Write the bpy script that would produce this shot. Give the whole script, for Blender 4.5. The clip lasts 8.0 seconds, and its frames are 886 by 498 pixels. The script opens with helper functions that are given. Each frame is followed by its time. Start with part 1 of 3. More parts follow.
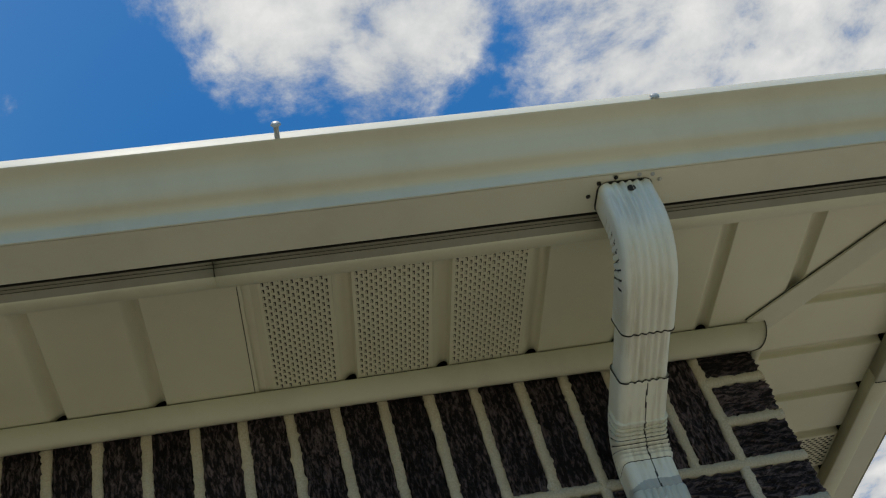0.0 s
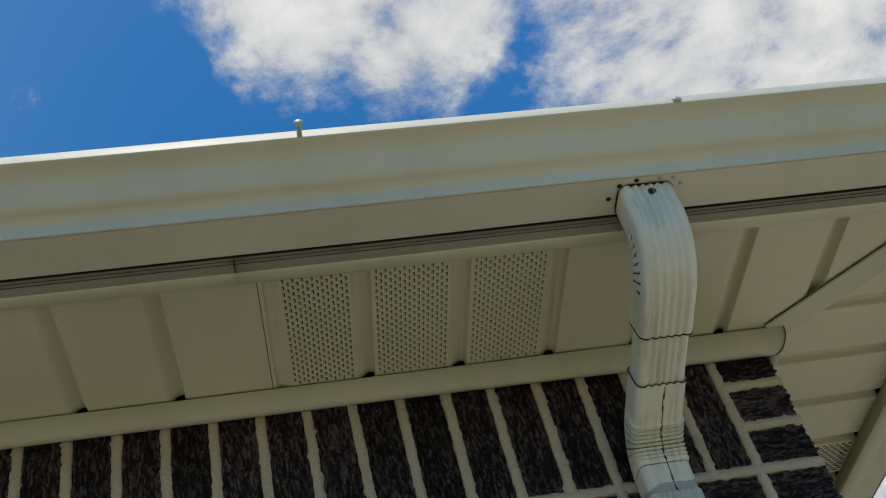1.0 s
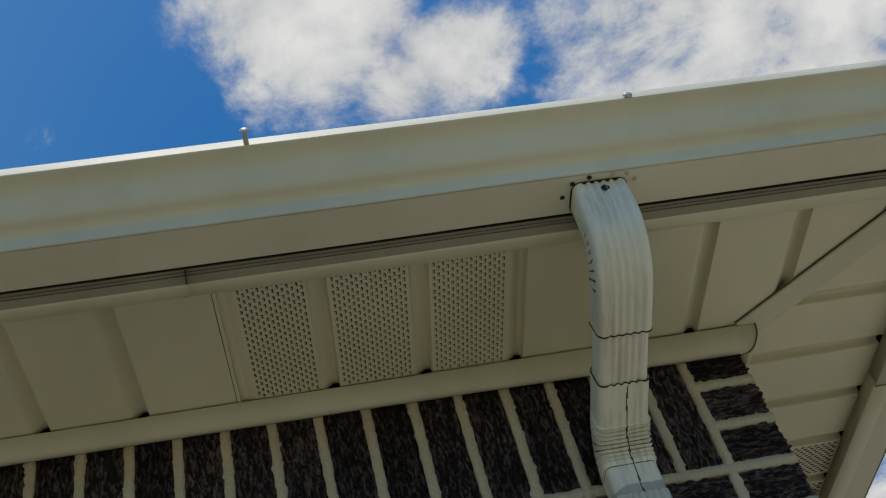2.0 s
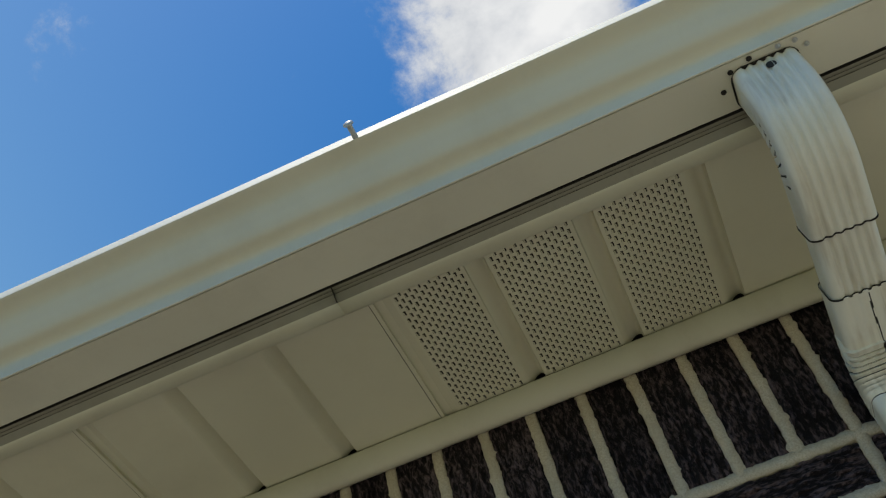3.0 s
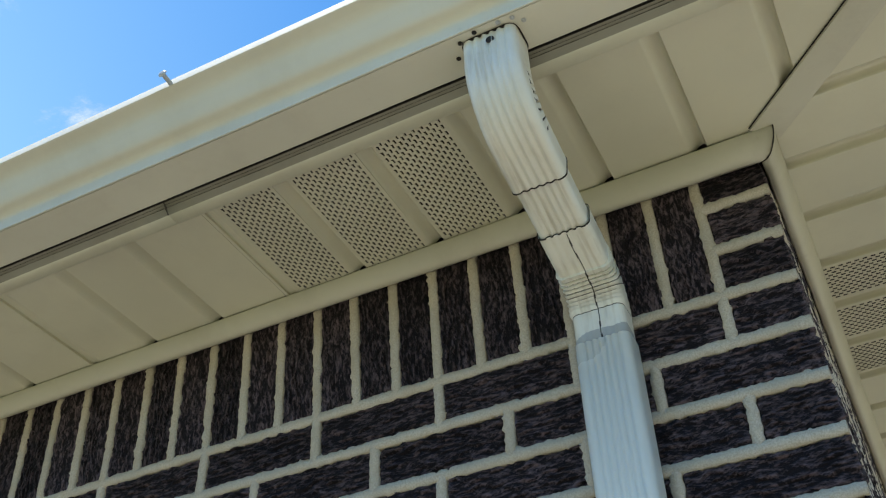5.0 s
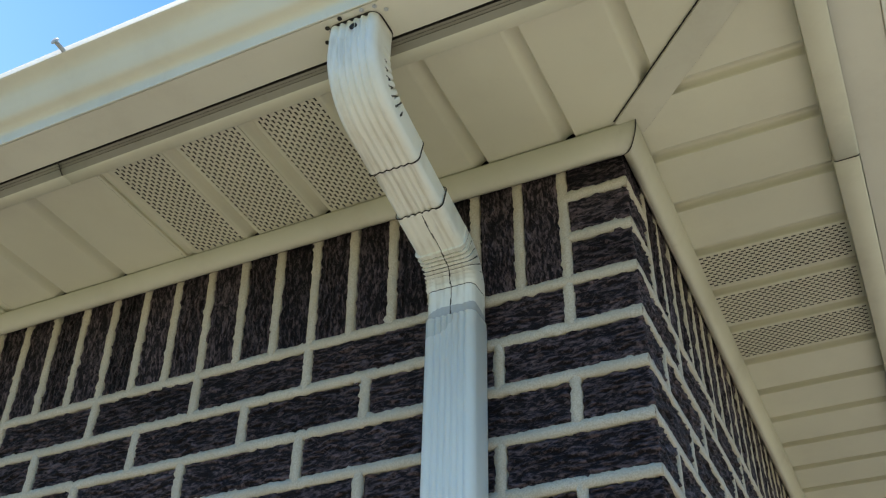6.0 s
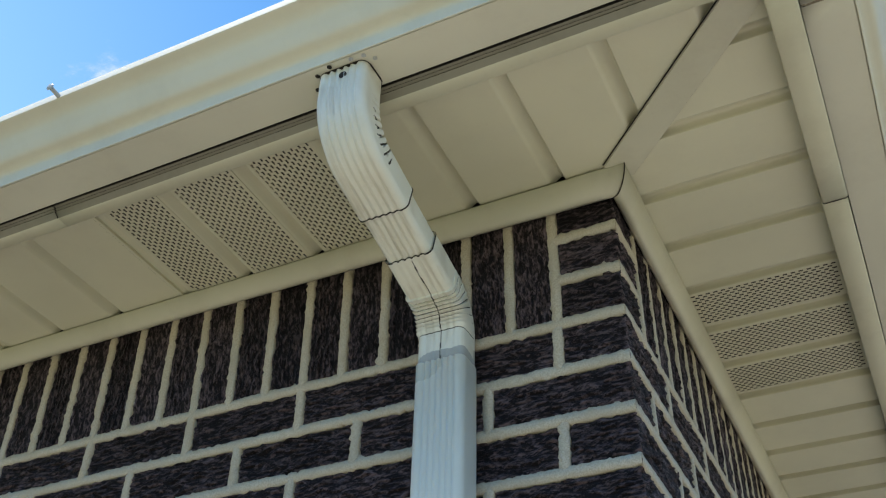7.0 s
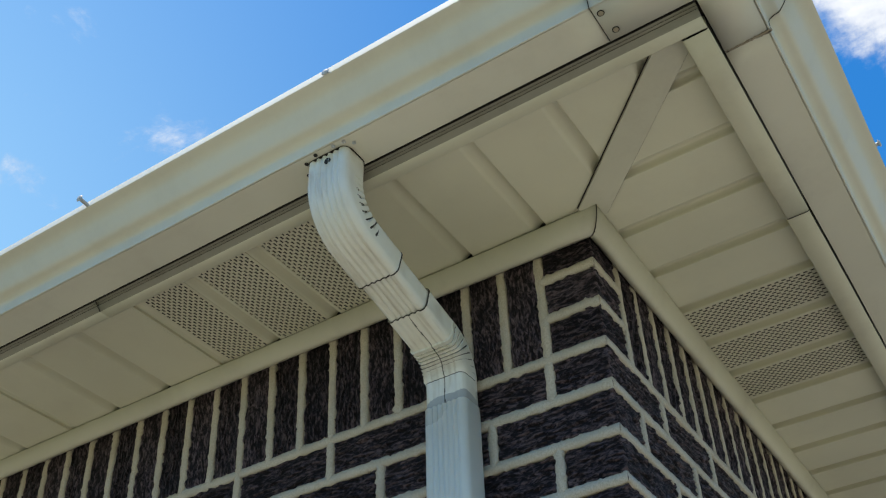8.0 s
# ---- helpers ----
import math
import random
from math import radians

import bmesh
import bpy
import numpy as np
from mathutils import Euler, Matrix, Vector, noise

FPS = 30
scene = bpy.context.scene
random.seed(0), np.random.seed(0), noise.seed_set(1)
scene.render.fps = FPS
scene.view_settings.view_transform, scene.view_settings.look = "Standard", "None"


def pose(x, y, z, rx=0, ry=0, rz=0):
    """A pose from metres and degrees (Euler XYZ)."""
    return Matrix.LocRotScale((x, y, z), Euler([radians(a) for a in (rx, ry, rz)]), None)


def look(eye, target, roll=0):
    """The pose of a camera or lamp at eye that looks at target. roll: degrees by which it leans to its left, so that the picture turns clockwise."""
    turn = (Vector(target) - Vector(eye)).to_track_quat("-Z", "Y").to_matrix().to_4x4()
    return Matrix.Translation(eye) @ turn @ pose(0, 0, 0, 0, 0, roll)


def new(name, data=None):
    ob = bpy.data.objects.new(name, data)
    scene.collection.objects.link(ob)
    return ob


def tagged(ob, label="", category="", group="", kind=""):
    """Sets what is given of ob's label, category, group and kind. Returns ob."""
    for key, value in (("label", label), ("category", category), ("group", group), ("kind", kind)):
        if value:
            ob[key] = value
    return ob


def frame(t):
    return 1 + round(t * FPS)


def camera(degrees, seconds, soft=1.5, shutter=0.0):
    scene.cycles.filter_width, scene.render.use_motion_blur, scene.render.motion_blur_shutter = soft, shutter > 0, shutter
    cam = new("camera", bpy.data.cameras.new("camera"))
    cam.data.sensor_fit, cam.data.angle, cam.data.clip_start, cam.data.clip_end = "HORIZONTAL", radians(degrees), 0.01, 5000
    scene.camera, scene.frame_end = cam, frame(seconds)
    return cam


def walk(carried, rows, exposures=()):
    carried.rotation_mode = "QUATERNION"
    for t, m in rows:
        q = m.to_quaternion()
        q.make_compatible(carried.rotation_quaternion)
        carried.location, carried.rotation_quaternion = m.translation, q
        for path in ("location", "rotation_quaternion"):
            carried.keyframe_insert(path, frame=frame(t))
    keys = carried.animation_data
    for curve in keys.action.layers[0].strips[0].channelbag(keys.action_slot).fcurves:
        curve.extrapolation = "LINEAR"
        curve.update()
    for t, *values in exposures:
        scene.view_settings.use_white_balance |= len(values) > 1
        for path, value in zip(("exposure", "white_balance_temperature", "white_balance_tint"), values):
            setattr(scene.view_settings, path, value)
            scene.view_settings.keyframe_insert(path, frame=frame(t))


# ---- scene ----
cam = camera(47.6, 8.0, soft=1.2)
PATH = [
    (0, (-0.684, -1.172, 1.734), (-0.378, 0.197, 3.159), -16.2),
    (0.5, (-0.685, -1.172, 1.733), (-0.402, 0.21, 3.151), -15.2),
    (1, (-0.686, -1.177, 1.733), (-0.416, 0.196, 3.162), -14.2),
    (2.3, (-0.574, -1.115, 1.705), (-0.35, 0.192, 3.203), -16.9),
    (2.5, (-0.551, -1.055, 1.72), (-0.37, 0.226, 3.246), -17.4),
    (2.7, (-0.526, -1.003, 1.735), (-0.462, 0.251, 3.292), -17.0),
    (3, (-0.482, -0.973, 1.764), (-0.758, 0.221, 3.345), -12.8),
    (3.2, (-0.447, -0.957, 1.775), (-1.009, 0.199, 3.308), -9.1),
    (3.5, (-0.377, -0.941, 1.757), (-1.294, 0.211, 3.111), -5.1),
    (4, (-0.284, -0.979, 1.729), (-1.29, 0.144, 3.044), -6.4),
    (4.3, (-0.242, -1.058, 1.716), (-1.188, 0.106, 3.039), -2.1),
    (4.5, (-0.186, -1.06, 1.698), (-1.049, 0.178, 3.011), -1.3),
    (4.7, (-0.114, -1.057, 1.673), (-0.857, 0.239, 3.004), -1.4),
    (5, (0.028, -1.066, 1.679), (-0.63, 0.306, 2.976), -2.1),
    (5.2, (0.129, -1.05, 1.658), (-0.527, 0.315, 2.964), -0.5),
    (6.5, (0.248, -1.039, 1.651), (-0.458, 0.393, 2.857), 1.2),
    (7, (0.269, -1.06, 1.677), (-0.435, 0.326, 2.934), 1.6),
    (7.5, (0.275, -1.102, 1.644), (-0.448, 0.211, 2.969), 3.3),
    (8, (0.431, -1.132, 1.623), (-0.373, 0.167, 2.915), -2.0),
]

EXPOSURES = [(0.0, -0.92, 6800, 8), (1.2, -0.90, 6800, 8), (2.5, -1.08, 6850, 9), (3.0, -0.74, 6700, 9), (3.4, -0.40, 6600, 9), (4.5, -0.42, 6500, 10),
             (5.2, 0.04, 6600, 11), (6.5, 0.06, 6600, 12), (7.0, -0.04, 6600, 11), (7.5, -0.46, 6450, 10), (8.0, -0.32, 6450, 10)]
walk(cam, [(t, look(eye, target, roll)) for t, eye, target, roll in PATH], EXPOSURES)

# ---- sky and sun ----
SUN = Vector((-0.06, -0.245, 0.968)).normalized()
world = bpy.data.worlds.new("world")
scene.world = world
world.use_nodes = True
wn, wl = world.node_tree.nodes, world.node_tree.links
wn.clear()


def wnode(kind, **values):
    n = wn.new(kind)
    for key, v in values.items():
        n.inputs[key].default_value = v
    return n


def wmath(op, a, b=None, c=None):
    n = wn.new("ShaderNodeMath")
    n.operation = op
    for slot, v in zip(n.inputs, (a, b, c)):
        if v is None:
            continue
        if isinstance(v, (int, float)):
            slot.default_value = v
        else:
            wl.new(v, slot)
    return n.outputs[0]


sky = wn.new("ShaderNodeTexSky")
sky.sky_type = "NISHITA"
sky.sun_disc = False
sky.sun_elevation = math.asin(SUN.z)
sky.sun_rotation = math.atan2(SUN.x, SUN.y)
sky.air_density, sky.dust_density, sky.ozone_density = 1.0, 0.5, 2.0
coords = wn.new("ShaderNodeTexCoord")
split = wn.new("ShaderNodeSeparateXYZ")
wl.new(coords.outputs["Generated"], split.inputs[0])
up = wmath("MAXIMUM", split.outputs[2], 0.06)
flat = wn.new("ShaderNodeCombineXYZ")
wl.new(wmath("DIVIDE", split.outputs[0], up), flat.inputs[0])
wl.new(wmath("DIVIDE", split.outputs[1], up), flat.inputs[1])
billow = wnode("ShaderNodeTexNoise", Scale=5.5, Detail=11.0, Roughness=0.66, Distortion=0.15)
mottle = wnode("ShaderNodeTexNoise", Scale=11.0, Detail=8.0, Roughness=0.6)
wl.new(flat.outputs[0], mottle.inputs["Vector"])
wl.new(flat.outputs[0], billow.inputs["Vector"])
wide = wnode("ShaderNodeTexNoise", Scale=0.9, Detail=2.0, Roughness=0.5)
wl.new(flat.outputs[0], wide.inputs["Vector"])
# cumulus banks: centre on the cloud sheet, radius, weight
BANKS = [(0.03, 0.53, 0.17, 0.8), (0.15, 0.63, 0.13, 0.66), (0.01, 0.40, 0.15, 0.75), (0.48, 0.64, 0.20, 0.78), (0.73, 0.62, 0.26, 0.7), (0.12, 0.93, 0.16, 0.7), (1.3, 1.9, 0.7, 0.6),
         (-1.03, 0.55, 0.10, 0.26), (-0.90, 0.46, 0.06, 0.15), (-0.80, 0.27, 0.06, 0.18), (-0.79, 0.61, 0.05, 0.06), (-1.40, 0.50, 0.15, 0.42)]
total = None
for bx, by, radius, weight in BANKS:
    gap = wn.new("ShaderNodeVectorMath")
    gap.operation = "DISTANCE"
    gap.inputs[1].default_value = (bx, by, 0)
    wl.new(flat.outputs[0], gap.inputs[0])
    fade = wnode("ShaderNodeMapRange")
    fade.interpolation_type = "SMOOTHSTEP"
    fade.inputs["From Min"].default_value = radius * 1.35
    fade.inputs["From Max"].default_value = radius * 0.25
    fade.inputs["To Max"].default_value = weight
    wl.new(gap.outputs["Value"], fade.inputs["Value"])
    total = fade.outputs[0] if total is None else wmath("MAXIMUM", total, fade.outputs[0])
# beyond the overhead clearing, scattered cloud goes on to the horizon
far = wmath("MULTIPLY", wmath("SUBTRACT", wide.outputs[0], 0.5), 0.35)
cover = wmath("ADD", wmath("ADD", wmath("MULTIPLY", wmath("SUBTRACT", billow.outputs[0], 0.5), 1.75), total), far)
mask = wnode("ShaderNodeMapRange")
mask.interpolation_type = "SMOOTHSTEP"
mask.inputs["From Min"].default_value, mask.inputs["From Max"].default_value = 0.2, 0.62
wl.new(cover, mask.inputs["Value"])
shade = wnode("ShaderNodeMapRange")
shade.inputs["From Min"].default_value, shade.inputs["From Max"].default_value = 0.25, 0.95
shade.inputs["To Min"].default_value, shade.inputs["To Max"].default_value = 0.1, 1.0
wl.new(wmath("ADD", cover, wmath("MULTIPLY", wmath("SUBTRACT", mottle.outputs[0], 0.5), 0.9)), shade.inputs["Value"])
cloud = wn.new("ShaderNodeMix")
cloud.data_type = "RGBA"
cloud.inputs["A"].default_value = (7.4, 8.1, 9.4, 1)
cloud.inputs["B"].default_value = (14.5, 14.8, 15.2, 1)
wl.new(shade.outputs[0], cloud.inputs["Factor"])
mixed = wn.new("ShaderNodeMix")
mixed.data_type = "RGBA"
wl.new(mask.outputs[0], mixed.inputs["Factor"])
deep = wn.new("ShaderNodeHueSaturation")
deep.inputs["Saturation"].default_value, deep.inputs["Value"].default_value = 1.42, 2.8
deep.inputs["Hue"].default_value = 0.500
wl.new(sky.outputs[0], deep.inputs["Color"])
# thin haze on the side of the sky away from the corner
veil_gap = wn.new("ShaderNodeVectorMath")
veil_gap.operation = "DISTANCE"
veil_gap.inputs[1].default_value = (-1.5, 0.3, 0)
wl.new(flat.outputs[0], veil_gap.inputs[0])
veil = wnode("ShaderNodeMapRange")
veil.interpolation_type = "SMOOTHSTEP"
veil.inputs["From Min"].default_value, veil.inputs["From Max"].default_value = 1.5, 0.1
veil.inputs["To Max"].default_value = 0.56
wl.new(veil_gap.outputs["Value"], veil.inputs["Value"])
hazy = wn.new("ShaderNodeMix")
hazy.data_type = "RGBA"
hazy.inputs["B"].default_value = (7.2, 11.8, 14.4, 1)
wl.new(veil.outputs[0], hazy.inputs["Factor"])
wl.new(deep.outputs[0], hazy.inputs["A"])
wl.new(hazy.outputs["Result"], mixed.inputs["A"])
wl.new(cloud.outputs["Result"], mixed.inputs["B"])
back = wnode("ShaderNodeBackground", Strength=0.1)
wl.new(mixed.outputs["Result"], back.inputs["Color"])
wout = wn.new("ShaderNodeOutputWorld")
wl.new(back.outputs[0], wout.inputs[0])

sun_data = bpy.data.lights.new("sun", "SUN")
sun_data.energy, sun_data.angle, sun_data.color = 5.0, radians(0.53), (1.0, 0.95, 0.88)
sun = new("sun", sun_data)
sun.matrix_world = look((0, 0, 12), Vector((0, 0, 12)) - SUN)


# ---- materials ----
class Mat:
    def __init__(self, name, rough=0.5, metal=0.0, spec=0.5):
        self.m = bpy.data.materials.new(name)
        self.m.use_nodes = True
        self.n, self.l = self.m.node_tree.nodes, self.m.node_tree.links
        self.b = self.n["Principled BSDF"]
        self.b.inputs["Roughness"].default_value = rough
        self.b.inputs["Metallic"].default_value = metal
        self.b.inputs["Specular IOR Level"].default_value = spec
        self.tc = self.n.new("ShaderNodeTexCoord")

    def mapped(self, scale=(1, 1, 1), shift=False):
        mp = self.n.new("ShaderNodeMapping")
        mp.inputs["Scale"].default_value = scale
        self.l.new(self.tc.outputs["Object"], mp.inputs["Vector"])
        if shift:
            info = self.n.new("ShaderNodeObjectInfo")
            mul = self.n.new("ShaderNodeVectorMath")
            mul.operation = "SCALE"
            mul.inputs[0].default_value = (37, 19, 53)
            self.l.new(info.outputs["Random"], mul.inputs["Scale"])
            self.l.new(mul.outputs[0], mp.inputs["Location"])
        return mp.outputs[0]

    def noise(self, vec, scale, detail=4.0, rough=0.55, distort=0.0):
        t = self.n.new("ShaderNodeTexNoise")
        t.inputs["Scale"].default_value, t.inputs["Detail"].default_value = scale, detail
        t.inputs["Roughness"].default_value, t.inputs["Distortion"].default_value = rough, distort
        self.l.new(vec, t.inputs["Vector"])
        return t.outputs[0]

    def ramp(self, fac, *stops):
        r = self.n.new("ShaderNodeValToRGB")
        e = r.color_ramp.elements
        while len(e) < len(stops):
            e.new(0.5)
        for el, (p, c) in zip(e, stops):
            el.position, el.color = p, (*c, 1)
        self.l.new(fac, r.inputs[0])
        return r.outputs[0]

    def mix(self, fac, a, b, mode="MIX"):
        x = self.n.new("ShaderNodeMix")
        x.data_type, x.blend_type = "RGBA", mode
        for slot, v in (("Factor", fac), ("A", a), ("B", b)):
            if isinstance(v, (int, float)):
                x.inputs[slot].default_value = v
            elif isinstance(v, tuple):
                x.inputs[slot].default_value = (*v, 1)
            else:
                self.l.new(v, x.inputs[slot])
        return x.outputs["Result"]

    def math(self, op, a, b):
        x = self.n.new("ShaderNodeMath")
        x.operation = op
        for slot, v in zip(x.inputs, (a, b)):
            if isinstance(v, (int, float)):
                slot.default_value = v
            else:
                self.l.new(v, slot)
        return x.outputs[0]

    def bump(self, height, strength, distance):
        bp = self.n.new("ShaderNodeBump")
        bp.inputs["Strength"].default_value, bp.inputs["Distance"].default_value = strength, distance
        self.l.new(height, bp.inputs["Height"])
        if self.b.inputs["Normal"].is_linked:
            self.l.new(self.b.inputs["Normal"].links[0].from_socket, bp.inputs["Normal"])
        self.l.new(bp.outputs[0], self.b.inputs["Normal"])

    def colour(self, c):
        if isinstance(c, tuple):
            self.b.inputs["Base Color"].default_value = (*c, 1)
        else:
            self.l.new(c, self.b.inputs["Base Color"])
        return self

    def rough(self, r):
        self.l.new(r, self.b.inputs["Roughness"])


def scaled(c, k):
    return tuple(v * k for v in c)


def painted(name, c, rough, dirt=(0.25, 0.2, 0.13), amount=0.25, wave=0.0006, streaks=0.0):
    """Baked enamel on thin aluminium: faint chalking, grime specks and slight waviness of the sheet."""
    m = Mat(name, rough)
    v = m.mapped()
    big = m.noise(v, 3.5, 3)
    fine = m.noise(v, 60, 5, 0.65)
    base = m.mix(m.ramp(big, (0.35, (0, 0, 0)), (0.7, (1, 1, 1))), scaled(c, 0.94), scaled(c, 1.05))
    spots = m.ramp(fine, (0.62, (0, 0, 0)), (0.78, (1, 1, 1)))
    smear = m.ramp(m.noise(m.mapped((1, 1, 0.35)), 9, 6, 0.7), (0.5, (0, 0, 0)), (0.8, (1, 1, 1)))
    grime_shade = m.math("MULTIPLY", m.math("ADD", m.math("MULTIPLY", spots, 0.5), smear), amount)
    tint = m.mix(grime_shade, base, dirt)
    if streaks:
        runs = m.ramp(m.noise(m.mapped((1, 0.07, 0.07)), 150, 3, 0.5), (0.48, (0, 0, 0)), (0.64, (1, 1, 1)))
        patch = m.ramp(m.noise(v, 16, 3), (0.42, (0, 0, 0)), (0.60, (1, 1, 1)))
        tint = m.mix(m.math("MULTIPLY", m.math("MULTIPLY", runs, patch), streaks), tint, (0.27, 0.20, 0.10))
    m.colour(tint)
    m.rough(m.ramp(big, (0.3, (rough - 0.06,) * 3), (0.7, (rough + 0.1,) * 3)))
    if wave:
        m.bump(m.noise(v, 7, 2), 0.35, wave * 8)
    m.bump(m.noise(v, 900, 2), 0.06, 0.0004)
    return m.m


ALMOND = (0.585, 0.55, 0.395)
soffit_paint = painted("soffit_enamel", ALMOND, 0.5, amount=0.12)
trim_paint = painted("trim_enamel", (0.52, 0.49, 0.365), 0.45, amount=0.26)
fascia_paint = painted("fascia_enamel", (0.54, 0.51, 0.37), 0.42, amount=0.25)
# fascia slope darkened in its paint, for shade and dirt under the gutter
shaded_fascia_paint = painted("shaded_fascia", (0.22, 0.20, 0.15), 0.5, (0.10, 0.08, 0.05), 0.45)
gutter_paint = painted("gutter_enamel", (0.60, 0.57, 0.45), 0.58, amount=0.16, wave=0.0003)
pipe_paint = painted("downspout_enamel", (0.80, 0.73, 0.59), 0.3, amount=0.08)
elbow_paint = painted("elbow_enamel", (0.70, 0.68, 0.58), 0.3, (0.36, 0.28, 0.16), 0.34, streaks=0.3)
# near black, for grime and for shade drawn in creases, gaps and grooves
grime_shade = Mat("grime_shade", 0.9).colour((0.018, 0.014, 0.01)).m
sealant = painted("old_sealant", (0.36, 0.36, 0.33), 0.55, amount=0.5)
stained_sealant = painted("stained_sealant", (0.30, 0.25, 0.17), 0.6, (0.08, 0.05, 0.03), 0.6)
steel = painted("galvanised_steel", (0.42, 0.43, 0.42), 0.42, (0.2, 0.12, 0.06), 0.4)
# near black in colour, so the punched slots read as a shaded cavity
cavity = Mat("cavity_shade", 0.9).colour((0.05, 0.04, 0.03)).m


def brick_material():
    m = Mat("rug_brick", 0.62)
    ridges = m.noise(m.mapped((1, 1, 3.0), True), 46, 6, 0.68, 0.8)
    cuts = m.noise(m.mapped((1, 1, 3.0), True), 120, 3, 0.55, 0.6)
    grit = m.noise(m.mapped((1, 1, 1), True), 420, 3)
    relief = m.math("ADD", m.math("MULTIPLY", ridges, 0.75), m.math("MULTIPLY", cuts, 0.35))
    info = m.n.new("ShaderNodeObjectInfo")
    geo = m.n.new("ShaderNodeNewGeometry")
    # crests lightened, hollows darkened: the torn face's highlights and shade put into colour
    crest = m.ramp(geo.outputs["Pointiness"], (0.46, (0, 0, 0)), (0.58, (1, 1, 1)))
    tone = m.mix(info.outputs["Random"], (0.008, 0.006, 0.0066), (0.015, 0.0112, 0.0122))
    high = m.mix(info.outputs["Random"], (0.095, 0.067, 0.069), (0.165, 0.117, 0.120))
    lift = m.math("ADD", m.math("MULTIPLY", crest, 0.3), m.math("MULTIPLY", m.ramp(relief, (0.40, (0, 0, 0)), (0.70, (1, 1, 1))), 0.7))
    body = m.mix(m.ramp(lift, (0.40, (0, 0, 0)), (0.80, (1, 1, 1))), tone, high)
    flecks = m.ramp(m.noise(m.mapped((1, 1, 1), True), 150, 2), (0.74, (0, 0, 0)), (0.79, (1, 1, 1)))
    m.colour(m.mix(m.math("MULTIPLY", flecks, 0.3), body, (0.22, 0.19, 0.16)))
    m.rough(m.ramp(relief, (0.3, (0.85,) * 3), (0.7, (0.6,) * 3)))
    m.b.inputs["Specular IOR Level"].default_value = 0.12
    m.bump(relief, 1.0, 0.006)
    m.bump(grit, 0.3, 0.0012)
    return m.m


def mortar_material():
    m = Mat("mortar", 0.9)
    v = m.mapped()
    sand = m.noise(v, 480, 4, 0.7)
    blot = m.noise(v, 14, 5, 0.6)
    c = m.mix(m.ramp(blot, (0.3, (0, 0, 0)), (0.75, (1, 1, 1))), (0.44, 0.375, 0.275), (0.59, 0.505, 0.38))
    m.colour(m.mix(m.ramp(sand, (0.35, (0, 0, 0)), (0.6, (1, 1, 1))), (0.37, 0.31, 0.225), c))
    m.bump(blot, 0.5, 0.006)
    m.bump(sand, 0.45, 0.0014)
    return m.m


def grass_material():
    m = Mat("lawn", 0.85)
    v = m.mapped()
    a = m.noise(v, 0.6, 5)
    b = m.noise(v, 30, 4)
    m.colour(m.mix(b, m.mix(a, (0.10, 0.12, 0.04), (0.20, 0.20, 0.08)), (0.24, 0.22, 0.10)))
    m.bump(b, 0.8, 0.03)
    return m.m


def concrete_material():
    m = Mat("concrete", 0.85)
    v = m.mapped()
    m.colour(m.mix(m.noise(v, 3, 6), (0.35, 0.31, 0.235), (0.48, 0.43, 0.335)))
    m.bump(m.noise(v, 120, 4), 0.4, 0.002)
    return m.m


def shingle_material():
    m = Mat("shingles", 0.9)
    v = m.mapped()
    m.colour(m.mix(m.noise(v, 6, 6), (0.05, 0.045, 0.04), (0.12, 0.11, 0.10)))
    m.bump(m.noise(v, 200, 3), 0.5, 0.003)
    return m.m


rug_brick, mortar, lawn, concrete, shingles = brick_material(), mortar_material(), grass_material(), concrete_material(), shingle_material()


# ---- mesh helpers ----
def link(name, bm, mats, parent=None, smooth=False):
    me = bpy.data.meshes.new(name)
    bm.normal_update()
    bm.to_mesh(me)
    bm.free()
    for mt in mats if isinstance(mats, (list, tuple)) else [mats]:
        me.materials.append(mt)
    if smooth:
        me.polygons.foreach_set("use_smooth", [True] * len(me.polygons))
    ob = new(name, me)
    ob.parent = parent
    return ob


def part(name, bm, material, parent, label="", smooth=False):
    return tagged(link(name, bm, material, parent, smooth), label)


def box(bm, x0, y0, z0, x1, y1, z1, bevel=0.0):
    vs = [bm.verts.new(p) for p in ((x0, y0, z0), (x1, y0, z0), (x1, y1, z0), (x0, y1, z0), (x0, y0, z1), (x1, y0, z1), (x1, y1, z1), (x0, y1, z1))]
    fs = [bm.faces.new([vs[i] for i in q]) for q in ((3, 2, 1, 0), (4, 5, 6, 7), (0, 1, 5, 4), (1, 2, 6, 5), (2, 3, 7, 6), (3, 0, 4, 7))]
    if bevel:
        bmesh.ops.bevel(bm, geom=list({e for f in fs for e in f.edges}), offset=bevel, segments=2, affect="EDGES", profile=0.5)
    return fs


def disc(bm, c, axis, r, h, n=12, dome=0.0):
    """A short cylinder or dome from c along axis."""
    axis = Vector(axis).normalized()
    a = axis.orthogonal().normalized()
    b = axis.cross(a)
    rings = []
    for s, k in ((0, 1.0), (h, 1.0)) if not dome else ((0, 1.0), (h * 0.6, 0.86), (h, 0.45)):
        rings.append([bm.verts.new(Vector(c) + axis * s + (a * math.cos(t) + b * math.sin(t)) * r * k) for t in (2 * math.pi * i / n for i in range(n))])
    for p, q in zip(rings, rings[1:]):
        for i in range(n):
            bm.faces.new((p[i], p[(i + 1) % n], q[(i + 1) % n], q[i]))
    bm.faces.new(rings[-1])
    bm.faces.new(rings[0][::-1])


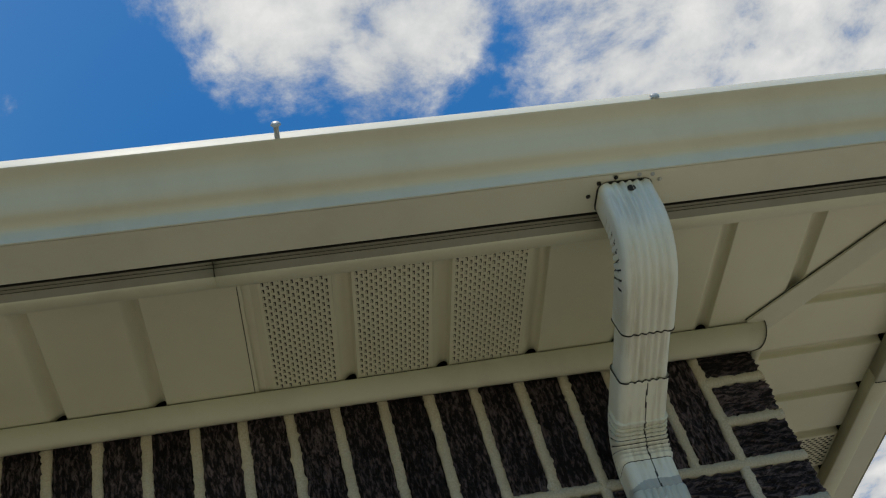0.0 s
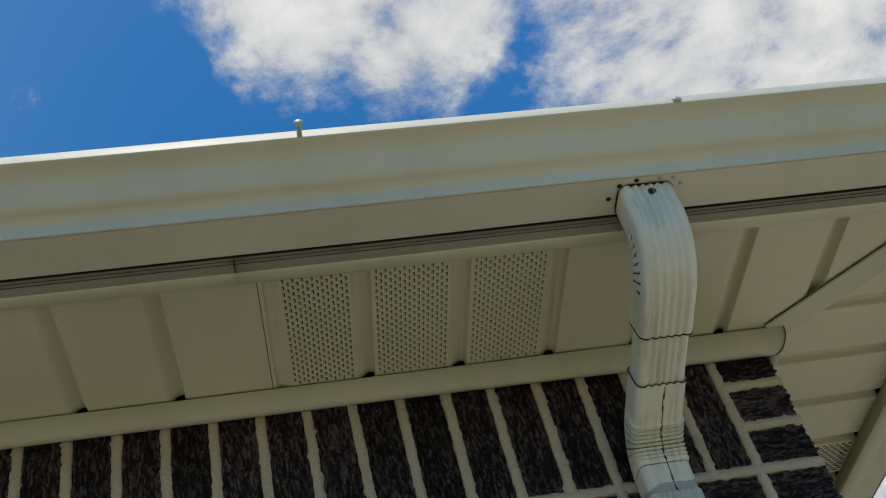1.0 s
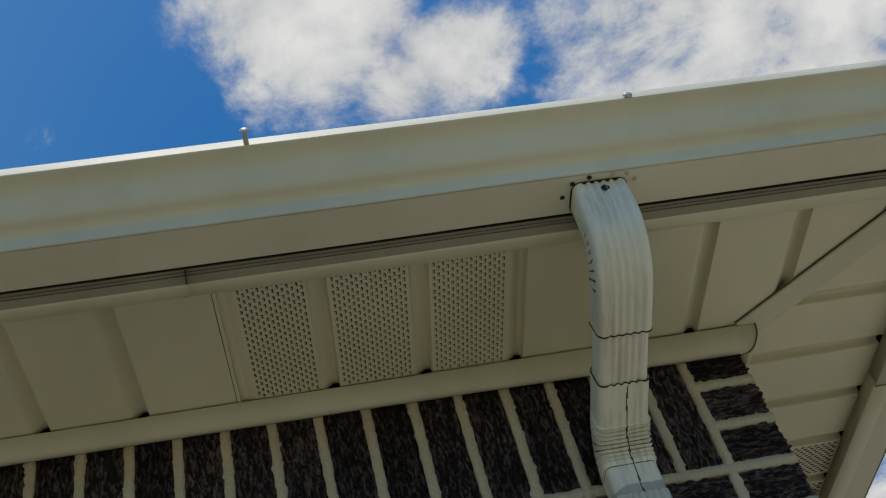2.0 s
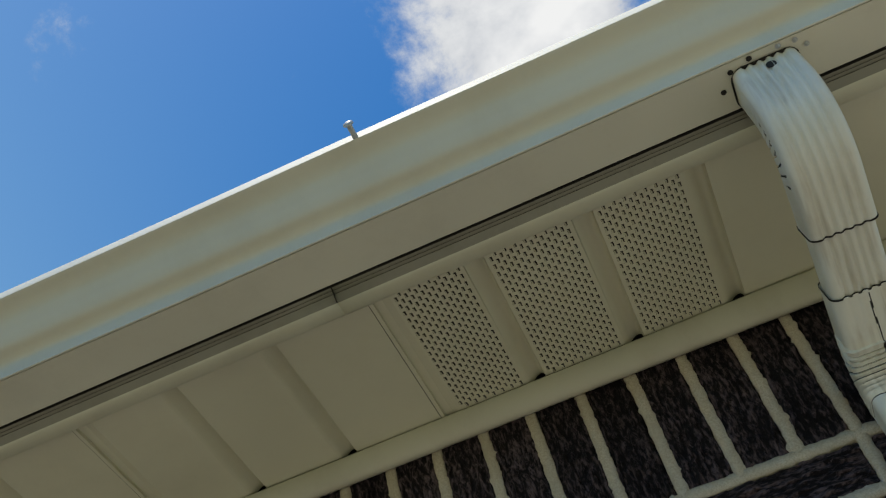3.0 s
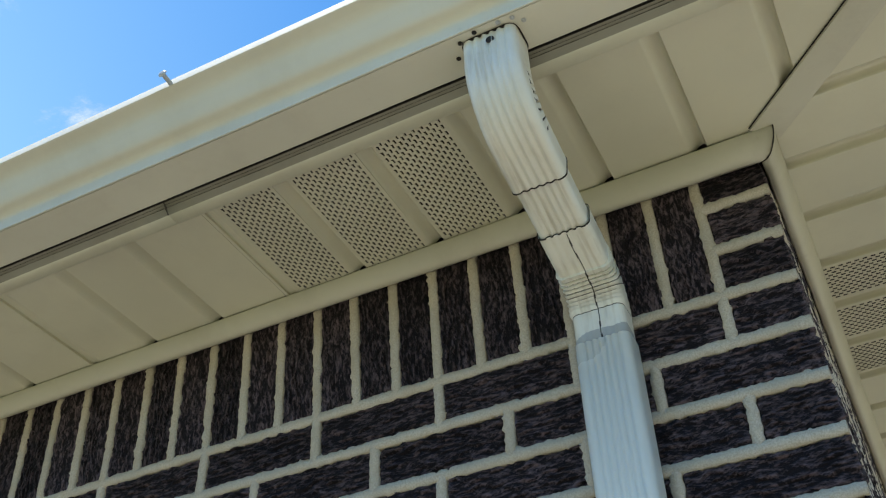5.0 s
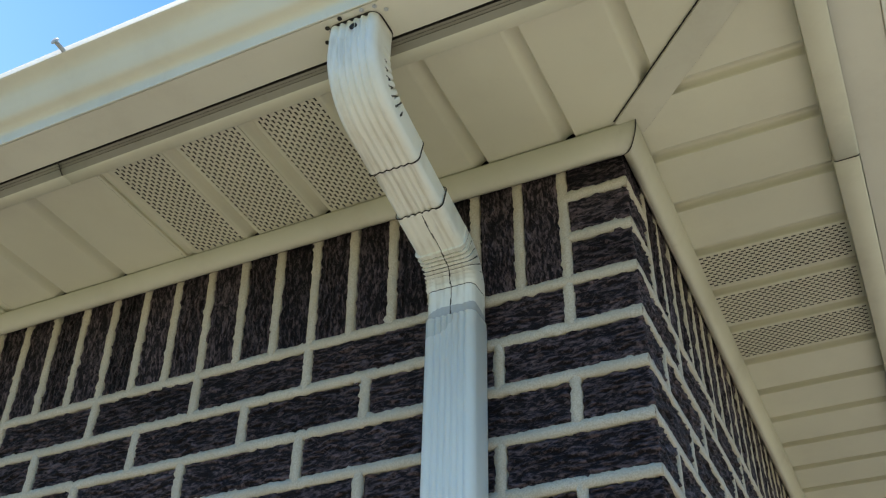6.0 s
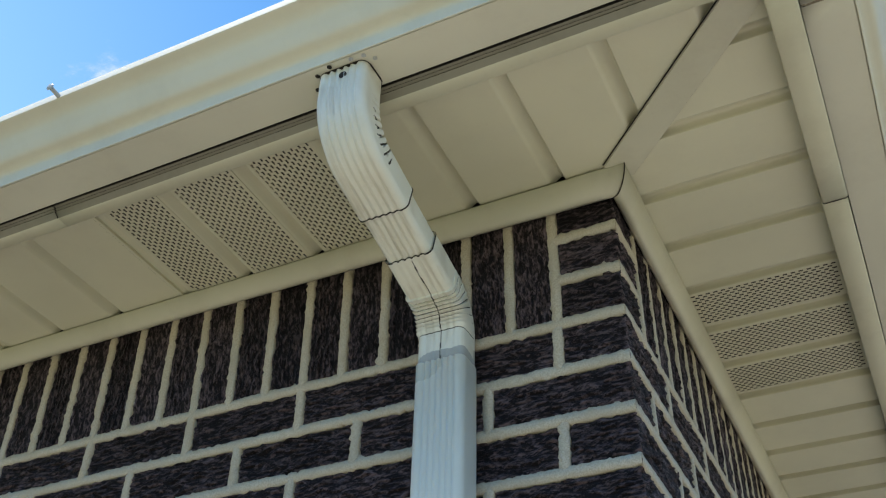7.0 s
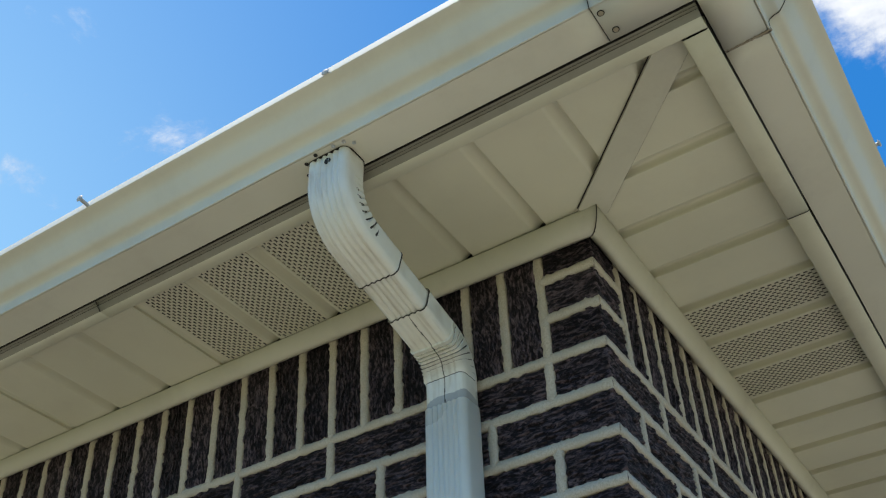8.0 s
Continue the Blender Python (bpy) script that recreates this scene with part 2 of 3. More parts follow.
def catmull(points, steps):
    pts = [Vector(p) for p in points]
    out = []
    for i in range(len(pts) - 1):
        p0, p1, p2, p3 = pts[max(i - 1, 0)], pts[i], pts[i + 1], pts[min(i + 2, len(pts) - 1)]
        for k in range(steps):
            t = k / steps
            out.append(0.5 * (2 * p1 + (p2 - p0) * t + (2 * p0 - 5 * p1 + 4 * p2 - p3) * t * t + (3 * p1 - 3 * p2 + p3 - p0) * t ** 3))
    return out + [pts[-1]]


def lerp(a, b, t):
    return a + (b - a) * t


# ---- sizes ----
SOFFIT = 2.679     # underside of the soffit sheets
LIP_IN, FASCIA = 0.267, 0.289   # distance out from the wall face
LINE = 2.45        # bed joint under the upright course
COURSE = 0.0725
FAR_X, FAR_Y = -6.0, 6.0


def eave(side):
    """Maps (along, out, z): along runs from the corner, out from the wall face."""
    if side == "front":
        return lambda a, d, z: Vector((a, -d, z))
    return lambda a, d, z: Vector((d, -a, z))


# along is negative away from the corner on both sides
def strip(bm, put, profile, a0, a1, cuts=1, mitre0=False, mitre1=False, wobble=0.0, mat=0, rise=None):
    """Sweeps an open profile of (out, z) along the eave; a mitred end stops on the corner's diagonal."""
    rows = []
    for i in range(cuts + 1):
        row = []
        for d, z in profile:
            lo = d if mitre0 else a0
            hi = d if mitre1 else a1
            a = lerp(lo, hi, i / cuts)
            w = wobble * noise.noise((a * 3.1, z * 5, 0.3)) if wobble else 0
            up_by = rise(a) * (SOFFIT - z) / 0.04 if rise else 0
            row.append(bm.verts.new(put(a, d + w, z + w * 0.6 + up_by)))
        rows.append(row)
    for p, q in zip(rows, rows[1:]):
        for i in range(len(profile) - 1):
            f = bm.faces.new((p[i], p[i + 1], q[i + 1], q[i]))
            f.material_index = mat
    return rows


def thicken(ob, t):
    m = ob.modifiers.new("sheet", "SOLIDIFY")
    m.thickness, m.offset = t, 0
    return ob


def piped(name, put, profile, a0, a1, mats, parent=None, label="", cuts=1, t=0.0009, smooth=True, slots=None, cap=False, **ends):
    bm = bmesh.new()
    strip(bm, put, profile, a0, a1, cuts, **ends)
    if cap:
        bm.verts.ensure_lookup_table()
        bm.faces.new(bm.verts[-len(profile):])
    if slots:
        bm.faces.ensure_lookup_table()
        for i, f in enumerate(bm.faces):
            f.material_index = slots[i % (len(profile) - 1)]
    bmesh.ops.recalc_face_normals(bm, faces=bm.faces)
    ob = part(name, bm, mats, parent, label, smooth)
    ob.data.set_sharp_from_angle(angle=radians(40))
    return thicken(ob, t)


# ---- ground, house shell, roof ----
bm = bmesh.new()
n = 24
grid = [[bm.verts.new((lerp(-900, 900, i / n), lerp(-900, 900, j / n), -0.01)) for j in range(n + 1)] for i in range(n + 1)]
for i in range(n):
    for j in range(n):
        bm.faces.new((grid[i][j], grid[i + 1][j], grid[i + 1][j + 1], grid[i][j + 1]))
tagged(link("ground", bm, lawn), "dry green lawn round the brick house", "ground", kind="structure")

# unseen paving, added pale and wide to bounce sunlight onto eaves and side wall
bm = bmesh.new()
box(bm, FAR_X - 0.2, -2.6, -0.009, 5.5, -0.006, 0.03, 0.004)
box(bm, 0.006, -0.004, -0.009, 5.5, 9.0, 0.03, 0.004)
tagged(link("pavement", bm, concrete), "unseen pale concrete added round the brick house to bounce light", "pavement", kind="structure")


def wall(name, x0, y0, x1, y1, label):
    b = bmesh.new()
    box(b, x0, y0, -0.05, x1, y1, SOFFIT + 0.01)
    return tagged(link(name, b, mortar), label, "wall", kind="structure")


wall_front = wall("wall_front", FAR_X, 0.0085, -0.0085, 0.25, "dark rug-faced brick wall with sandy mortar joints")
wall_side = wall("wall_side", -0.25, 0.2502, -0.0085, FAR_Y, "dark rug-faced brick side wall under the eave")
wall("wall_back", FAR_X, FAR_Y + 0.001, -0.006, FAR_Y + 0.25, "plain back wall of the brick house")
wall("wall_end", FAR_X - 0.25, 0.006, FAR_X - 0.001, FAR_Y + 0.25, "plain end wall of the brick house")

bm = bmesh.new()
out, rise = 0.315, 2.762
x0, x1, y0, y1 = FAR_X - 0.55, out, -out, FAR_Y + 0.55
ridge = rise + 1.35
base = [bm.verts.new(p) for p in ((x0, y0, rise), (x1, y0, rise), (x1, y1, rise), (x0, y1, rise))]
top = [bm.verts.new((x0 + 3.3, (y0 + y1) / 2, ridge)), bm.verts.new((x1 - 3.3, (y0 + y1) / 2, ridge))]
bm.faces.new((base[0], base[1], top[1], top[0]))
bm.faces.new((base[1], base[2], top[1]))
bm.faces.new((base[2], base[3], top[0], top[1]))
bm.faces.new((base[3], base[0], top[0]))
roof = tagged(link("roof", bm, shingles), "dark shingled hip roof above the eaves", "roof", kind="structure")
thicken(roof, 0.02)

# ---- soffit ----
RIB_W = 0.027
# pressed rib, as (across, up): a long soft shoulder, a narrow crown, a steep return
RIB = ((0.0, 0.0), (0.0025, 0.0006), (0.0060, 0.0032), (0.0095, 0.0072), (0.0130, 0.0108), (0.0165, 0.0132), (0.0200, 0.0142), (0.0232, 0.0140), (0.0252, 0.0120), (0.0260, 0.0050), (0.0262, 0.0008), (0.0270, 0.0))


def soffit_panel(name, put, a_right, pitch, vented, cracked, seam_right, parent, near, far, label=""):
    """One sheet of three ribbed strips; vented sheets are punched with small louvres."""
    b = bmesh.new()

    def quad(pts, mat=0):
        f = b.faces.new([b.verts.new(put(*p)) for p in pts])
        f.material_index = mat
        return f

    for k in range(3):
        right = a_right - k * pitch
        left = right - pitch
        # groove at the strip's left edge
        seam = k == 2 and cracked
        g0 = left if seam else left - RIB_W / 2
        g1, g2, g3 = g0 + 0.003, g0 + RIB_W - 0.010, g0 + RIB_W
        right -= 0.0 if (k == 0 and seam_right) else RIB_W / 2
        zs = SOFFIT
        cells = [(g0 + u, zs + h) for u, h in RIB] if put is front else [(g3 - u, zs + h) for u, h in reversed(RIB)]
        if seam:
            # the lock seam between two sheets: an open crack and a rolled edge
            cells = [(g0 + 0.0011, zs + 0.006), (g0 + 0.0012, zs - 0.001), (g0 + 0.006, zs - 0.0012), (g1 + 0.003, zs + 0.004), (g2, zs + 0.004), (g3, zs)]
        for (p, zp), (q, zq) in zip(cells, cells[1:]):
            quad(((p, far, zp), (p, near - 0.007, zp), (q, near - 0.007, zq), (q, far, zq))).smooth = not seam
        if not vented:
            ys = [lerp(near, far, i / 6) for i in range(7)]
            xs = [lerp(g3, right, i / 4) for i in range(5)]
            for i in range(4):
                for j in range(6):
                    quad([(xs[a], ys[c], zs) for a, c in ((i, j), (i, j + 1), (i + 1, j + 1), (i + 1, j))])
            continue
        step = 0.0064
        cols = int((right - g3 - 0.003) / step)
        m0 = g3 + (right - g3 - cols * step) / 2
        quad(((g3, far, zs), (g3, near, zs), (m0, near, zs), (m0, far, zs)))
        quad(((m0 + cols * step, far, zs), (m0 + cols * step, near, zs), (right, near, zs), (right, far, zs)))
        for c in range(cols):
            l, r = m0 + c * step, m0 + (c + 1) * step
            start = near + (0.0 if c % 2 else 0.0063)
            rows = int((far - start - 0.001) / 0.0126)
            end = start + rows * 0.0126
            if start > near:
                quad(((l, start, zs), (l, near, zs), (r, near, zs), (r, start, zs)))
            quad(((l, far, zs), (l, end, zs), (r, end, zs), (r, far, zs)))
            hx0, hx1 = l + 0.0012, r - 0.0016
            for i in range(rows):
                d0, d1 = start + i * 0.0126, start + (i + 1) * 0.0126
                h0, h1 = d0 + 0.0026, d1 - 0.0028
                quad(((l, d1, zs), (l, d0, zs), (hx0, h0, zs), (hx0, h1, zs)))
                quad(((r, d0, zs), (r, d1, zs), (hx1, h1, zs), (hx1, h0, zs)))
                quad(((l, d0, zs), (r, d0, zs), (hx1, h0, zs), (hx0, h0, zs)))
                quad(((r, d1, zs), (l, d1, zs), (hx0, h1, zs), (hx1, h1, zs)))
                # pressed louvre: a curled tongue hung from one side of the slot, its far side open
                t0, t1, t2 = hx0 + 0.0002, lerp(hx0, hx1, 0.32), lerp(hx0, hx1, 0.58)
                mid, half = (h0 + h1) / 2, (h1 - h0) / 2
                quad(((t0, mid - half * 0.96, zs - 0.0001), (t0, mid + half * 0.96, zs - 0.0001), (t1, mid + half * 0.82, zs - 0.0011), (t1, mid - half * 0.82, zs - 0.0011)))
                quad(((t1, mid - half * 0.82, zs - 0.0011), (t1, mid + half * 0.82, zs - 0.0011), (t2, mid + half * 0.52, zs - 0.0015), (t2, mid - half * 0.52, zs - 0.0015)))
    bmesh.ops.remove_doubles(b, verts=b.verts, dist=0.00005)
    # sheets that reach the corner are cut on its diagonal
    outward = put(1, 0, 0) - put(0, 1, 0)
    bmesh.ops.bisect_plane(b, geom=b.verts[:] + b.edges[:] + b.faces[:], plane_co=(0, 0, 0), plane_no=outward, clear_outer=True)
    bmesh.ops.recalc_face_normals(b, faces=b.faces)
    return part(name, b, soffit_paint, parent, label)


def soffit(name, put, first, pitch, count, vents, near, far, label):
    """Near-black backing added above to darken the slots, with the sheets hung under it."""
    b = bmesh.new()
    lo = first - count * 3 * pitch
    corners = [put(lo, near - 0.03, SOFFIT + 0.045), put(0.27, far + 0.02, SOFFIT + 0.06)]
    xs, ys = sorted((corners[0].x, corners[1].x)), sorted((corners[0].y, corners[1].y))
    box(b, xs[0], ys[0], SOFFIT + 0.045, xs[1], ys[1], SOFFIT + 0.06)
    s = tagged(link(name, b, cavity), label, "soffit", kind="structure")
    for i in range(count):
        soffit_panel("vent_panel" if i in vents else "soffit_panel", put, first - i * 3 * pitch, pitch, i in vents, put is front and i > 1, put is front and i > 2, s, near, far, "almond aluminium sheet punched with small louvres" if i in vents else "")
    return s


front, side = eave("front"), eave("side")
soffit("soffit_front", front, 0.4736, 0.1364, 14, {2, 7}, 0.0260, 0.27, "almond ribbed aluminium soffit under the front eave")
soffit("soffit_side", side, 0.4350, 0.1245, 13, {2, 7}, 0.0260, 0.27, "almond ribbed aluminium soffit under the side eave")

# diagonal cover strip over the mitre
bm = bmesh.new()
a, b2 = Vector((0.018, -0.016, 0)), Vector((0.2625, -0.2585, 0))
dirn = (b2 - a).normalized()
nrm = Vector((-dirn.y, dirn.x, 0))
profile = [(-0.024, SOFFIT + 0.001), (-0.023, SOFFIT - 0.0045), (-0.018, SOFFIT - 0.005), (0.018, SOFFIT - 0.005), (0.023, SOFFIT - 0.0045), (0.024, SOFFIT + 0.001)]
rows = [[bm.verts.new(p + nrm * u + Vector((0, 0, z))) for u, z in profile] for p in (a, b2)]
for i in range(len(profile) - 1):
    bm.faces.new((rows[0][i], rows[0][i + 1], rows[1][i + 1], rows[1][i]))
bmesh.ops.recalc_face_normals(bm, faces=bm.faces)
# flat near-black strips stand for the shade in the gaps beside the cover
gap_bm = bmesh.new()
for u, w in ((-0.0252, 0.0010), (0.0246, 0.0004)):
    gap_bm.faces.new([gap_bm.verts.new(p + nrm * (u + k) + Vector((0, 0, SOFFIT - 0.0018))) for p, k in ((a, -w), (a, w), (b2, w), (b2, -w))])
mitre_gap = thicken(tagged(link("trim_mitre_gap", gap_bm, grime_shade), "dark strips drawn for the shaded gaps along the soffit mitre strip", "trim", kind="structure"), 0.0006)
thicken(tagged(link("trim_mitre", bm, trim_paint), "flat almond strip covering the soffit mitre", "trim", kind="structure"), 0.001)

# cove moulding between wall and soffit
COVE = catmull([(0.002, 2.6410), (0.0095, 2.6372), (0.0160, 2.6395), (0.0220, 2.6470), (0.0265, 2.6565), (0.0290, 2.6670), (0.0292, 2.6745), (0.025, 2.6765)], 3)
cove_front = tagged(piped("trim_cove_front", front, [tuple(p) for p in COVE], FAR_X, 0.028, trim_paint, cuts=60, mitre1=True, wobble=0.0012, rise=lambda a: 0.010 * min(1.0, max(0.0, -a / 0.6))), "rounded almond cove moulding along the wall top", "trim", kind="structure")
cove_side = tagged(piped("trim_cove_side", side, [(p[0] - 0.0, p[1] - 0.0005) for p in COVE], -FAR_Y, 0.034, trim_paint, mitre1=True, cuts=60, wobble=0.0012), "rounded almond cove moulding along the side wall top", "trim", kind="structure")

bm = bmesh.new()
for i in range(len(COVE) - 2):
    for k in range(4):
        p = Vector(COVE[i]).lerp(Vector(COVE[i + 1]), k / 4)
        disc(bm, (p.x + 0.0008, -p.x - 0.0008, p.y - 0.0006), (0.5, -0.5, -0.7), 0.0009, 0.0005, 6)
tagged(link("trim_cove_joint", bm, grime_shade), "dark open joint where the cove mouldings meet", "trim", kind="structure")

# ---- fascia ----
# folded strip under the fascia board: lip, slope with fine ribs painted dark for shade and dirt, board face
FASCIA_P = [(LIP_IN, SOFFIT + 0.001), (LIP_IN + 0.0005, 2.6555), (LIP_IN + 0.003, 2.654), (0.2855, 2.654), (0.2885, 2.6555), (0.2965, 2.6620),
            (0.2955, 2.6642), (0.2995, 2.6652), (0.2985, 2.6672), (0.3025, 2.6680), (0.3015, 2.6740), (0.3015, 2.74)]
# slots 1 and 2 put the gutter's shade on the slope and grooves
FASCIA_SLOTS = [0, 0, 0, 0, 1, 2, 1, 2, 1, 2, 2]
# side board face is coloured near black for the shaded gap at the gutter
FASCIA_SIDE = [(LIP_IN, SOFFIT + 0.001), (LIP_IN + 0.0005, 2.6555), (LIP_IN + 0.003, 2.654), (0.2998, 2.6545), (0.3030, 2.6570), (0.3025, 2.74)]


def fascia(name, put, spans, label):
    root = tagged(new(name), label, "fascia", kind="structure")
    for a0, a1, drop in spans:
        prof = [(d + drop * 0.5, z - drop) for d, z in (FASCIA_P if put is front else FASCIA_SIDE)]
        piped("fascia_strip", put, prof, a0, a1, [fascia_paint, shaded_fascia_paint, grime_shade], root, t=0.0004, slots=FASCIA_SLOTS if put is front else [0, 0, 0, 0, 2], cuts=max(2, int((a1 - a0) * 12)), wobble=0.0008, smooth=False)
    return root


fascia("fascia_front", front, [(FAR_X, -0.7745, 0.0), (-0.7750, 0.3035, 0.0003)], "almond aluminium fascia with fine ribs behind the gutter")
fascia("fascia_side", side, [(-FAR_Y, -0.14, 0.0), (-0.149, 0.2665, 0.0016)], "almond aluminium fascia behind the side gutter")

for put, a, name in ((side, -0.1500, "fascia_side_joint"), (front, -0.7760, "fascia_front_joint")):
    prof = [(d + 0.0010, z - 0.0022) for d, z in (FASCIA_SIDE[1:5] if put is side else FASCIA_P[4:10])]
    tagged(piped(name, put, prof, a, a + 0.0012, grime_shade, smooth=False), "dark lapped joint in the fascia strip", "fascia", kind="structure")

# ---- gutters ----
BACK = [(FASCIA + 0.002, 2.768), (FASCIA + 0.002, 2.692), (0.3490, 2.694), (0.3494, 2.6968), (0.3512, 2.6968), (0.3516, 2.6932)]
FACE = [tuple(p) for p in catmull([(0.3526, 2.6936), (0.3530, 2.703), (0.3545, 2.7130), (0.3610, 2.7180), (0.3710, 2.7210), (0.3772, 2.7275), (0.3840, 2.7385), (0.3910, 2.7490), (0.3990, 2.7550), (0.4085, 2.7585)], 5)]
LIP = [(0.4100, 2.7588), (0.4122, 2.7605), (0.4090, 2.7775), (0.4076, 2.7790), (0.4050, 2.7797), (0.397, 2.7797), (0.3955, 2.7755)]
HANG_D, HANG_Z = 0.0145, -0.0215
GUTTER = [(d + HANG_D, z + HANG_Z) for d, z in BACK + FACE + LIP]


def spike(name, parent, put, a, z, reach, lean):
    """A long gutter nail that has worked out of the lip."""
    b = bmesh.new()
    foot, tip = put(a, 0.400 + HANG_D, z + HANG_Z), put(a + lean, 0.411 + HANG_D + reach, z + HANG_Z + 0.003)
    axis = tip - foot
    disc(b, foot, axis, 0.0033, axis.length, 10)
    disc(b, tip, axis, 0.0066, 0.003, 14, 0.4)
    ob = part(name, b, steel, parent, "galvanised nail worked out of the lip", True)
    ob.data.set_sharp_from_angle(angle=radians(40))
    return ob


def screw(parent, c, axis, r=0.0035, mat=None, name="screw"):
    b = bmesh.new()
    disc(b, c, axis, r * 1.5, 0.0008, 14)
    disc(b, Vector(c) + Vector(axis) * 0.0008, axis, r, 0.0022, 6, 0.4)
    return part(name, b, mat or steel, parent)


gutter_front = tagged(new("rain_gutter"), "almond K-style aluminium gutter along the front eave", "gutter")
piped("trough", front, GUTTER, FAR_X - 0.4, 0.198, gutter_paint, gutter_front, cuts=120, wobble=0.0012)
corner = piped("corner_piece", front, [(d + 0.0012, z - (0.0012 if z < 2.70 else 0)) for d, z in GUTTER], 0.188, 0.3, gutter_paint, gutter_front, "folded corner piece riveted over the trough", mitre1=True)
for a, d in ((0.197, 0.354), (0.202, 0.320)):
    b = bmesh.new()
    disc(b, (a, -d, 2.6696), (0, 0, -1), 0.0050, 0.0008, 16)
    rim = part("rivet_rim", b, grime_shade, corner)
    b = bmesh.new()
    disc(b, (a, -d, 2.6689), (0, 0, -1), 0.0038, 0.0022, 14, 0.4)
    part("rivet", b, stained_sealant, corner)
for a, z, reach, lean in ((-0.678, 2.7625, 0.019, 0.0), (-1.180, 2.7625, 0.015, -0.002), (-0.191, 2.7615, 0.003, 0.0), (-1.72, 2.7625, 0.010, 0.001)):
    spike("gutter_spike", gutter_front, front, a, z, reach, lean)
SEAM = [(d + 0.0016, z - (0.0016 if z < 2.70 else 0)) for d, z in GUTTER[1:-6]]
piped("seam_line", front, SEAM, 0.1872, 0.1881, grime_shade, gutter_front, "thin dark edge of the corner piece")
bm = bmesh.new()
for k in range(24):
    a = lerp(0.306, 0.366, k / 23)
    disc(bm, (a, -a - 0.0008, 2.6696), (0, 0, -1), 0.0011, 0.0006, 6)
part("mitre_line", bm, grime_shade, gutter_front, "dark folded mitre of the corner piece")
gutter_side = tagged(new("rain_gutter"), "almond K-style aluminium gutter along the side eave", "gutter")
piped("trough", side, GUTTER, -FAR_Y - 0.4, 0.215, gutter_paint, gutter_side, cuts=120, wobble=0.0012)
piped("corner_piece", side, [(d + 0.0012, z - (0.0012 if z < 2.70 else 0)) for d, z in GUTTER], 0.205, 0.3, gutter_paint, gutter_side, mitre1=True)
bm = bmesh.new()
bead = random.Random(3)
for k in range(70):
    t = k / 69
    d = lerp(0.307, 0.368, t)
    disc(bm, (d, -0.2045 + bead.uniform(-0.0012, 0.0012), 2.6702), (0, 0, -1), bead.uniform(0.0010, 0.0019) * (1 + 1.2 * t ** 6), 0.0016, 7, 0.3)
part("sealant_bead", bm, stained_sealant, gutter_side, "brown weathered sealant on the gutter seam", True)
piped("seam_line", side, SEAM, 0.2028, 0.2036, grime_shade, gutter_side)
spike("gutter_spike", gutter_side, side, -0.17, 2.7625, 0.006, 0.0)

# ---- downspout ----
DS_X, DS_W, DS_D = -0.244, 0.068, 0.047


def section(w, d, ribs=5, depth=0.0032, corner=0.010, flat=0.0):
    """Corrugated pipe section, front first: (u across, v towards the front)."""
    pts = []
    hw, hd = w / 2, d / 2

    def edge(p, q, normal, count, steps):
        for i in range(steps):
            t = i / steps
            inset = depth * (1 - flat) * 0.5 * (1 - math.cos(2 * math.pi * count * t)) if count else 0
            pts.append((lerp(p[0], q[0], t) - normal[0] * inset, lerp(p[1], q[1], t) - normal[1] * inset))

    def turn(cx, cy, a0):
        for i in range(4):
            a = radians(a0 - 90 * i / 4)
            pts.append((cx + corner * math.cos(a), cy + corner * math.sin(a)))

    c = corner
    edge((-hw + c, hd), (hw - c, hd), (0, 1), ribs, 40)
    turn(hw - c, hd - c, 90)
    edge((hw, hd - c), (hw, -hd + c), (1, 0), 0, 16)
    turn(hw - c, -hd + c, 0)
    edge((hw - c, -hd), (-hw + c, -hd), (0, -1), 3, 18)
    turn(-hw + c, -hd + c, -90)
    edge((-hw, -hd + c), (-hw, hd - c), (-1, 0), 0, 16)
    turn(-hw + c, hd - c, 180)
    return pts


def centre_line():
    """Points (y, z, tangent angle) down the pipe's middle: drop, bend in, slope, bend down, drop."""
    ang, r_top, r_low = radians(75), 0.072, 0.058
    y0, z0, y1 = -0.3285, 2.574, -0.0305
    slope = Vector((math.sin(ang), -math.cos(ang)))
    p_a, p_b = Vector((y0, z0)), Vector((y0, z0)) + slope * ((y1 - y0) / slope.x)
    t_a, t_b = r_top * math.tan(ang / 2), r_low * math.tan(ang / 2)
    out = []
    for i in range(8):
        out.append((y0, lerp(2.672, z0 + t_a, i / 8), 0.0))
    c = Vector((y0 + r_top, z0 + t_a))
    for i in range(21):
        a = ang * i / 20
        out.append((c.x - r_top * math.cos(a), c.y - r_top * math.sin(a), a))
    s0, s1 = p_a + slope * t_a, p_b - slope * t_b
    for i in range(1, 24):
        out.append((lerp(s0.x, s1.x, i / 24), lerp(s0.y, s1.y, i / 24), ang))
    c = Vector((y1 - r_low, p_b.y - t_b))
    for i in range(41):
        a = ang * (1 - i / 40)
        out.append((c.x + r_low * math.cos(a), c.y + r_low * math.sin(a), a))
    low = out[-1][1]
    for i in range(1, 9):
        out.append((y1, low - 0.10 * i / 8, 0.0))
    return out


LINE_DS = centre_line()
RUN = [0.0]
for p, q in zip(LINE_DS, LINE_DS[1:]):
    RUN.append(RUN[-1] + math.hypot(q[0] - p[0], q[1] - p[1]))


